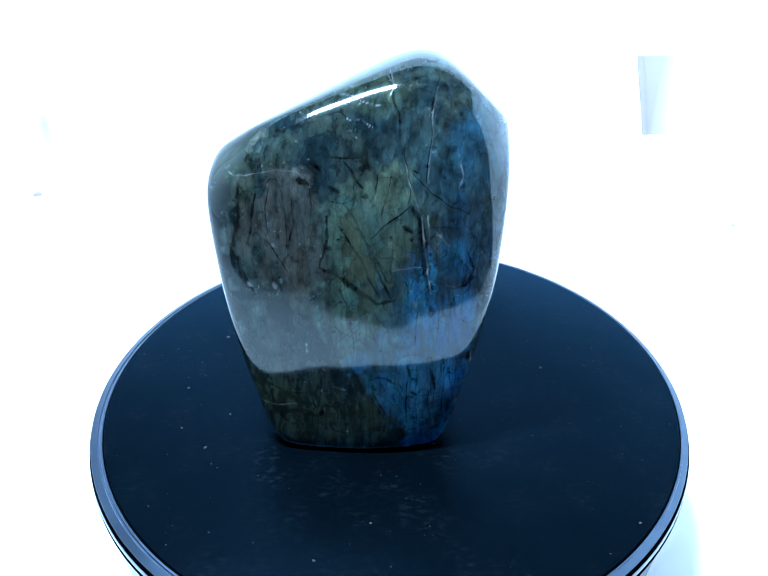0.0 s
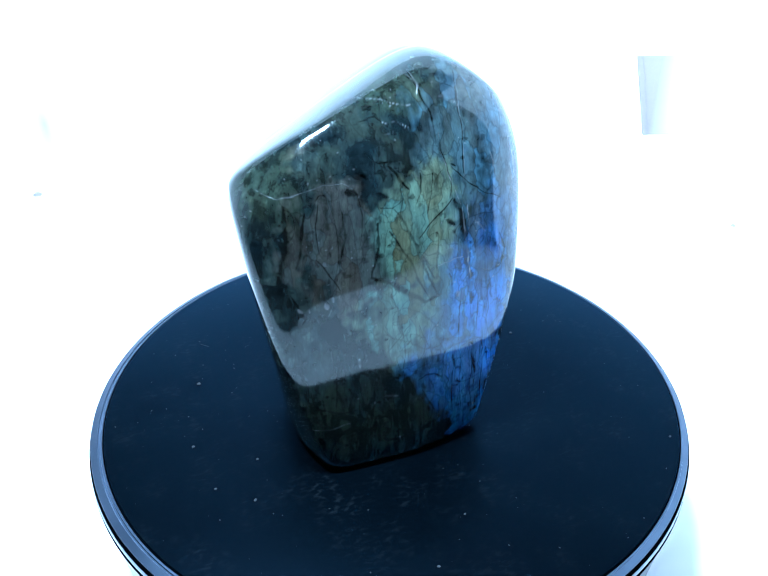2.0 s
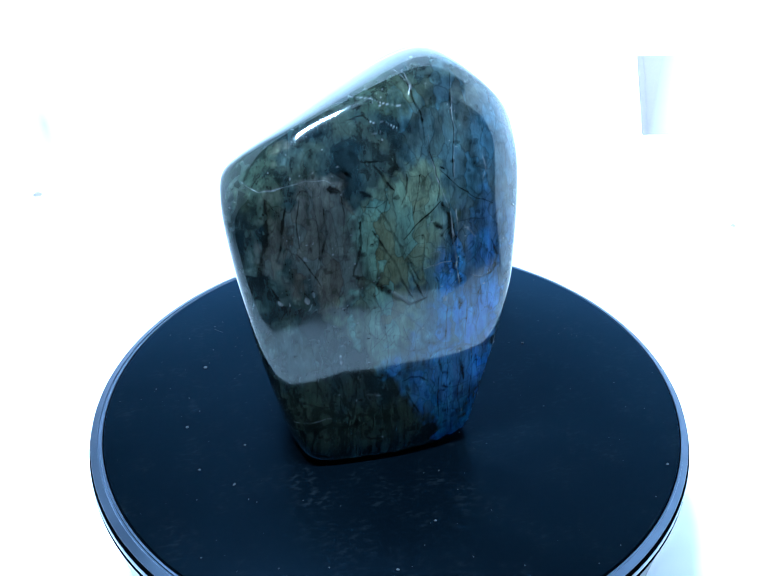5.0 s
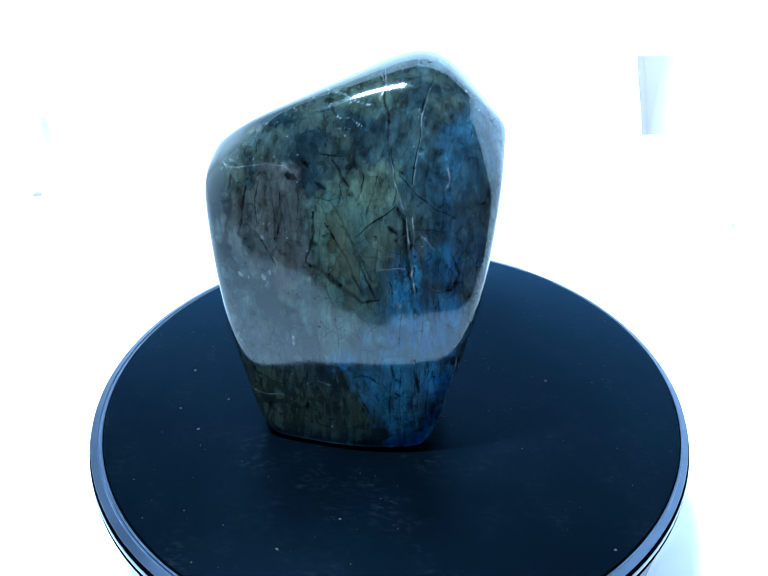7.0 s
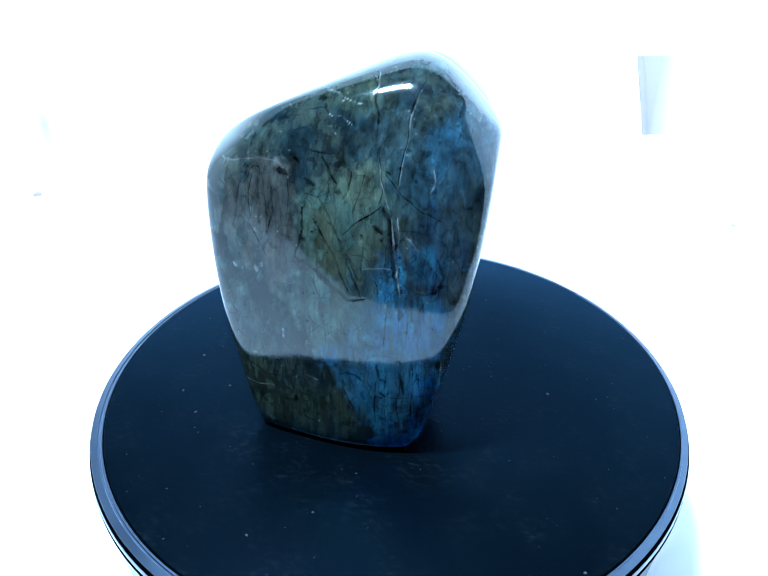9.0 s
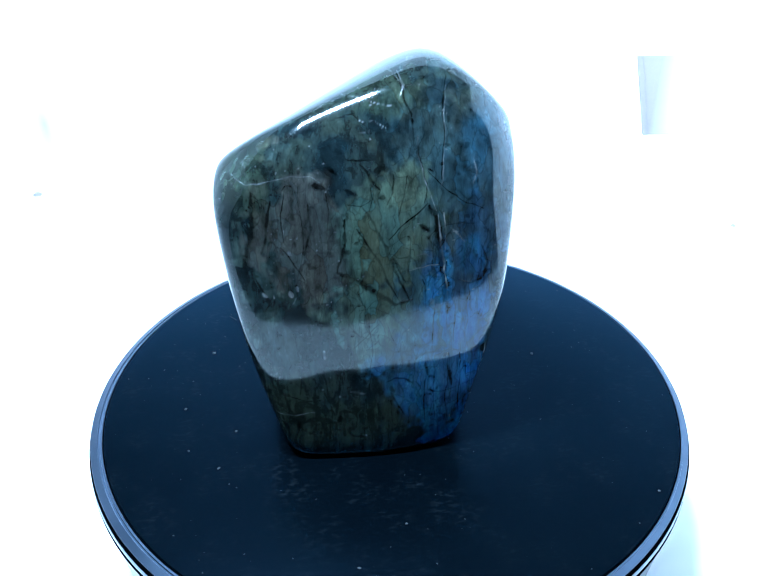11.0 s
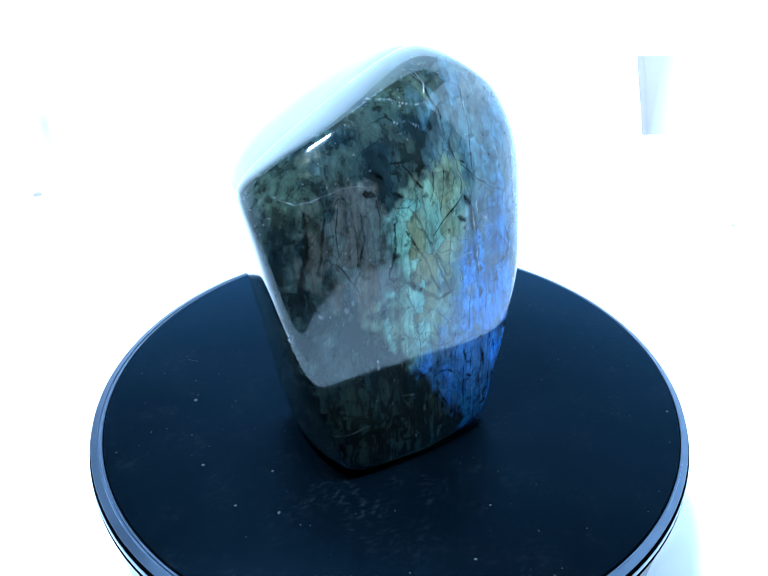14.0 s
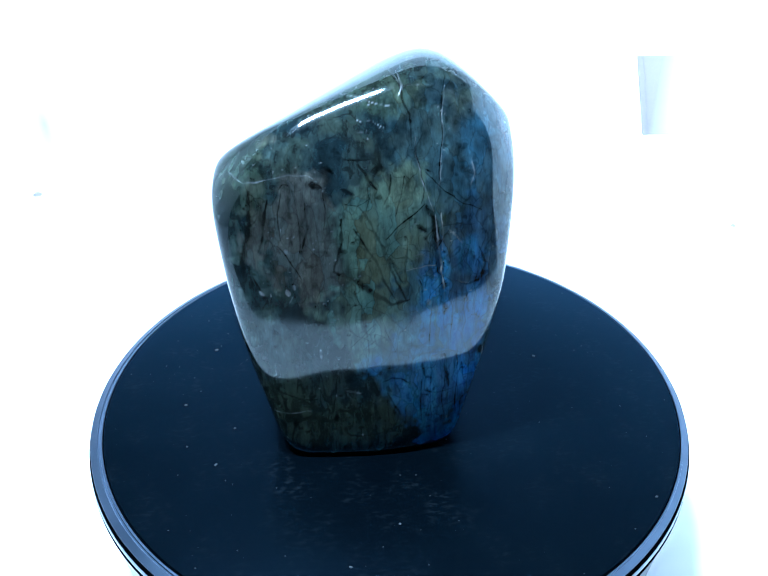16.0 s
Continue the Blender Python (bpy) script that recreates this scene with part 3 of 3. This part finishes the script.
    # fields of colour: centre and half size in centimetres on the front, as seams
    blur = 0.55 * (lattice(cm * 1.6, 21) - 0.5) + 0.55 * (lattice(cm * 4, 22) - 0.5) + 0.45 * (lattice(cm * 9, 23) - 0.5) \
        + 0.5 * (lattice(cm * (8, 8, 1.3), 24) - 0.5)

    def field(*ovals):
        best = np.zeros(len(co))
        for x, z, w, h, soft in ovals:
            d = np.hypot((bent[:, 0] - x) / w, (bent[:, 1] - z) / h)
            best = np.maximum(best, smooth((1.0 - d + blur) / soft + 0.5))
        return best * fore

    tan = field((-2.10, 5.45, 0.90, 1.0, 0.5), (-1.69, 4.72, 0.55, 0.77, 0.5))
    green = field((-0.49, 5.30, 0.85, 1.15, 0.5), (-0.75, 3.46, 0.85, 0.80, 0.6), (-0.07, 6.0, 0.55, 0.5, 0.6))
    gold = field((-0.80, 4.96, 0.4, 0.8, 0.9), (0.32, 4.90, 0.3, 0.45, 0.8), (-0.2, 6.1, 0.5, 0.4, 0.9))
    blue = field((1.25, 4.72, 0.36, 0.46, 0.6), (0.62, 4.25, 0.36, 0.65, 0.7), (0.96, 3.26, 0.90, 0.85, 0.9), (0.55, 1.75, 1.20, 1.25, 0.7))
    under = (bent[:, 1] - 1.85) + (bent[:, 0] + 0.60) * 1.28 + 0.5 * blur      # a slanting lower border
    blue *= np.maximum(smooth(under / 0.5 + 0.5), smooth((bent[:, 1] - 2.4) / 0.4))
    blue = np.maximum(blue, field((0.62, 0.32, 0.40, 0.20, 0.4)))
    upper = field((1.62, 6.70, 0.55, 0.70, 0.8))
    slate = field((1.0, 7.1, 1.1, 0.95, 0.9), (1.75, 6.1, 0.5, 1.2, 0.9))
    glow = field((1.15, 4.4, 0.75, 1.35, 0.8), (1.75, 4.9, 0.4, 0.9, 0.9))
    veil = field((1.95, 6.6, 0.55, 1.0, 0.9), (1.35, 6.1, 0.5, 0.5, 0.9), (1.75, 5.4, 0.4, 1.0, 0.9)) * (0.35 + 0.65 * lattice(cm * (2.5, 2.5, 1.2), 31))
    teal = field((0.25, 4.3, 0.9, 1.5, 0.9), (0.4, 6.3, 0.8, 0.9, 0.9), (0.2, 2.9, 0.9, 0.8, 0.9)) * (0.4 + 0.6 * lattice(cm * (6, 6, 1.5), 34))
    moss = field((-2.51, 1.34, 0.7, 0.9, 0.9), (-2.94, 6.25, 0.5, 0.55, 0.9), (-0.31, 7.67, 0.7, 0.35, 0.9), (0.64, 5.5, 0.3, 0.4, 0.9), (-1.2, 1.0, 0.9, 0.6, 0.9))

    def lay(base, colour, amount):
        return base + (np.array(colour) - base) * amount[:, None]

    tone = np.tile((0.0095, 0.0142, 0.0142), (len(co), 1))
    drift = smooth(0.6 * lattice(cm * 1.9 + 1.5 * lattice(cm * 1.3, 44)[:, None], 41) + 0.4 * lattice(cm * 4.6, 42))
    tone = lay(tone, (0.0050, 0.0088, 0.0105), smooth(2.1 - 4.2 * drift))
    tone = lay(tone, (0.0150, 0.0200, 0.0160), smooth(drift * 4.5 - 2.5) * 0.8)
    tone = lay(tone, (0.0160, 0.0240, 0.0235), smooth(lattice(cm * (3, 3, 2.2), 43) * 3 - 1.7) * (1 - 0.6 * fore))
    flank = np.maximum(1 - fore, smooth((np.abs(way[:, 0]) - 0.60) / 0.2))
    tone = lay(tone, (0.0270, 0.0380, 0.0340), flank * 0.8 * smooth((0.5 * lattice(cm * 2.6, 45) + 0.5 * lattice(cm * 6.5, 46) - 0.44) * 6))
    tone = lay(tone, (0.0310, 0.0325, 0.0290), tan * 0.9)
    tone = lay(tone, (0.0175, 0.0235, 0.0140), np.maximum(moss * 0.6, gold * 0.3))
    tone = lay(tone, (0.0170, 0.0300, 0.0340), teal * 0.7)
    tone = lay(tone, (0.0290, 0.0430, 0.0340), green * 0.65)
    tone = lay(tone, (0.0360, 0.0400, 0.0210), gold * 0.35)
    patch = smooth(lattice(cm * (5, 5, 2.0), 35) * 1.8 - 0.35)
    tone = lay(tone, (0.0160, 0.0290, 0.0430), veil * 0.55)
    tone = lay(tone, (0.0205, 0.0560, 0.0780), blue * (0.45 + 0.55 * patch))
    tone = lay(tone, (0.0165, 0.0390, 0.0620), upper * (0.15 + 0.5 * patch))
    shine = np.array((0.0032, 0.0048, 0.0046)) * ((0.2 + 0.8 * fore) * (0.3 + 1.5 * drift))[:, None]
    shine = lay(shine, (0.0240, 0.0255, 0.0230), tan)
    shine = lay(shine, (0.034, 0.046, 0.060), np.maximum(veil, slate) * 0.8)
    shine = lay(shine, (0.050, 0.086, 0.108), teal * 0.85)
    shine = lay(shine, (0.064, 0.092, 0.070), green)
    shine = lay(shine, (0.090, 0.090, 0.032), gold * 0.18)
    shine = lay(shine, (0.036, 0.062, 0.135), glow * (0.45 + 0.55 * lattice(cm * (6, 6, 1.2), 36)))
    shine = lay(shine, (0.020, 0.038, 0.138), blue * (0.55 + 0.45 * lattice(cm * (4, 4, 1.5), 33)))
    cleft = np.maximum.reduce([green, teal, blue, 0.5 * tan, 0.5 * glow]) * fine
    dim = np.clip(1 - 0.78 * lines["dark"] - 0.5 * cleft - 0.5 * web - 0.5 * blots, 0.04, 1)
    tone, shine = tone * 1.18 * dim[:, None], shine * 1.3 * dim[:, None]
    light = np.maximum(lines["pale"] * (0.25 + 0.75 * smooth(lattice(cm * 8, 9) * 3 - 1.0)) * 0.8, specks * 0.7)
    tone = lay(tone, (0.17, 0.18, 0.19), light)
    shine = shine * (1 - light)[:, None]
    co -= way * (0.000007 * lines["dark"] + 0.000003 * web + 0.000002 * lines["pale"] + 0.000015 * specks)[:, None]

    me = bpy.data.meshes.new("polished_stone")
    me.vertices.add(len(co))
    me.vertices.foreach_set("co", co.ravel())
    me.loops.add(faces.size)
    me.loops.foreach_set("vertex_index", faces.ravel().astype(np.int32))
    me.polygons.add(len(faces))
    me.polygons.foreach_set("loop_start", np.arange(0, faces.size, 4, dtype=np.int32))
    me.polygons.foreach_set("use_smooth", np.ones(len(faces), bool))
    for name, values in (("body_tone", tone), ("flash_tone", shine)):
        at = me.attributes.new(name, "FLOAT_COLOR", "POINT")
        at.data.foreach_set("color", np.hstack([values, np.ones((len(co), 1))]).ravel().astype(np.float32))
    me.update(calc_edges=True)
    me.validate()
    me.materials.append(STONE)
    ob = new("polished_stone", me)
    return tagged(ob, "polished dark grey-green labradorite with blue and green flashes", "stone")


# -------------------------------------------------------------- the turning
TURNS = ((-1.954, -23.9), (3.176, 38.72), (8.304, -23.90), (13.434, 38.72), (18.56, -23.9))


def angle(t):
    """The plate swings to and fro at a steady pace and turns about at once."""
    for (t0, a0), (t1, a1) in zip(TURNS, TURNS[1:]):
        if t0 <= t <= t1:
            return a0 + (a1 - a0) * (t - t0) / (t1 - t0)


def motions(*turning):
    times = sorted({0.0, 16.0, *(0.5 * i for i in range(33)), *(frame(t + d) / FPS - 1 / FPS for t, _ in TURNS[1:4] for d in (-0.066, -0.033, 0.0, 0.033, 0.066))})
    for ob in turning:
        walk(ob, [(t, pose(0, 0, 0, 0, 0, angle(t))) for t in times])


setting()
strip()
tabs()
PLATE = turntable()
GEM = stone()
motions(PLATE, GEM)
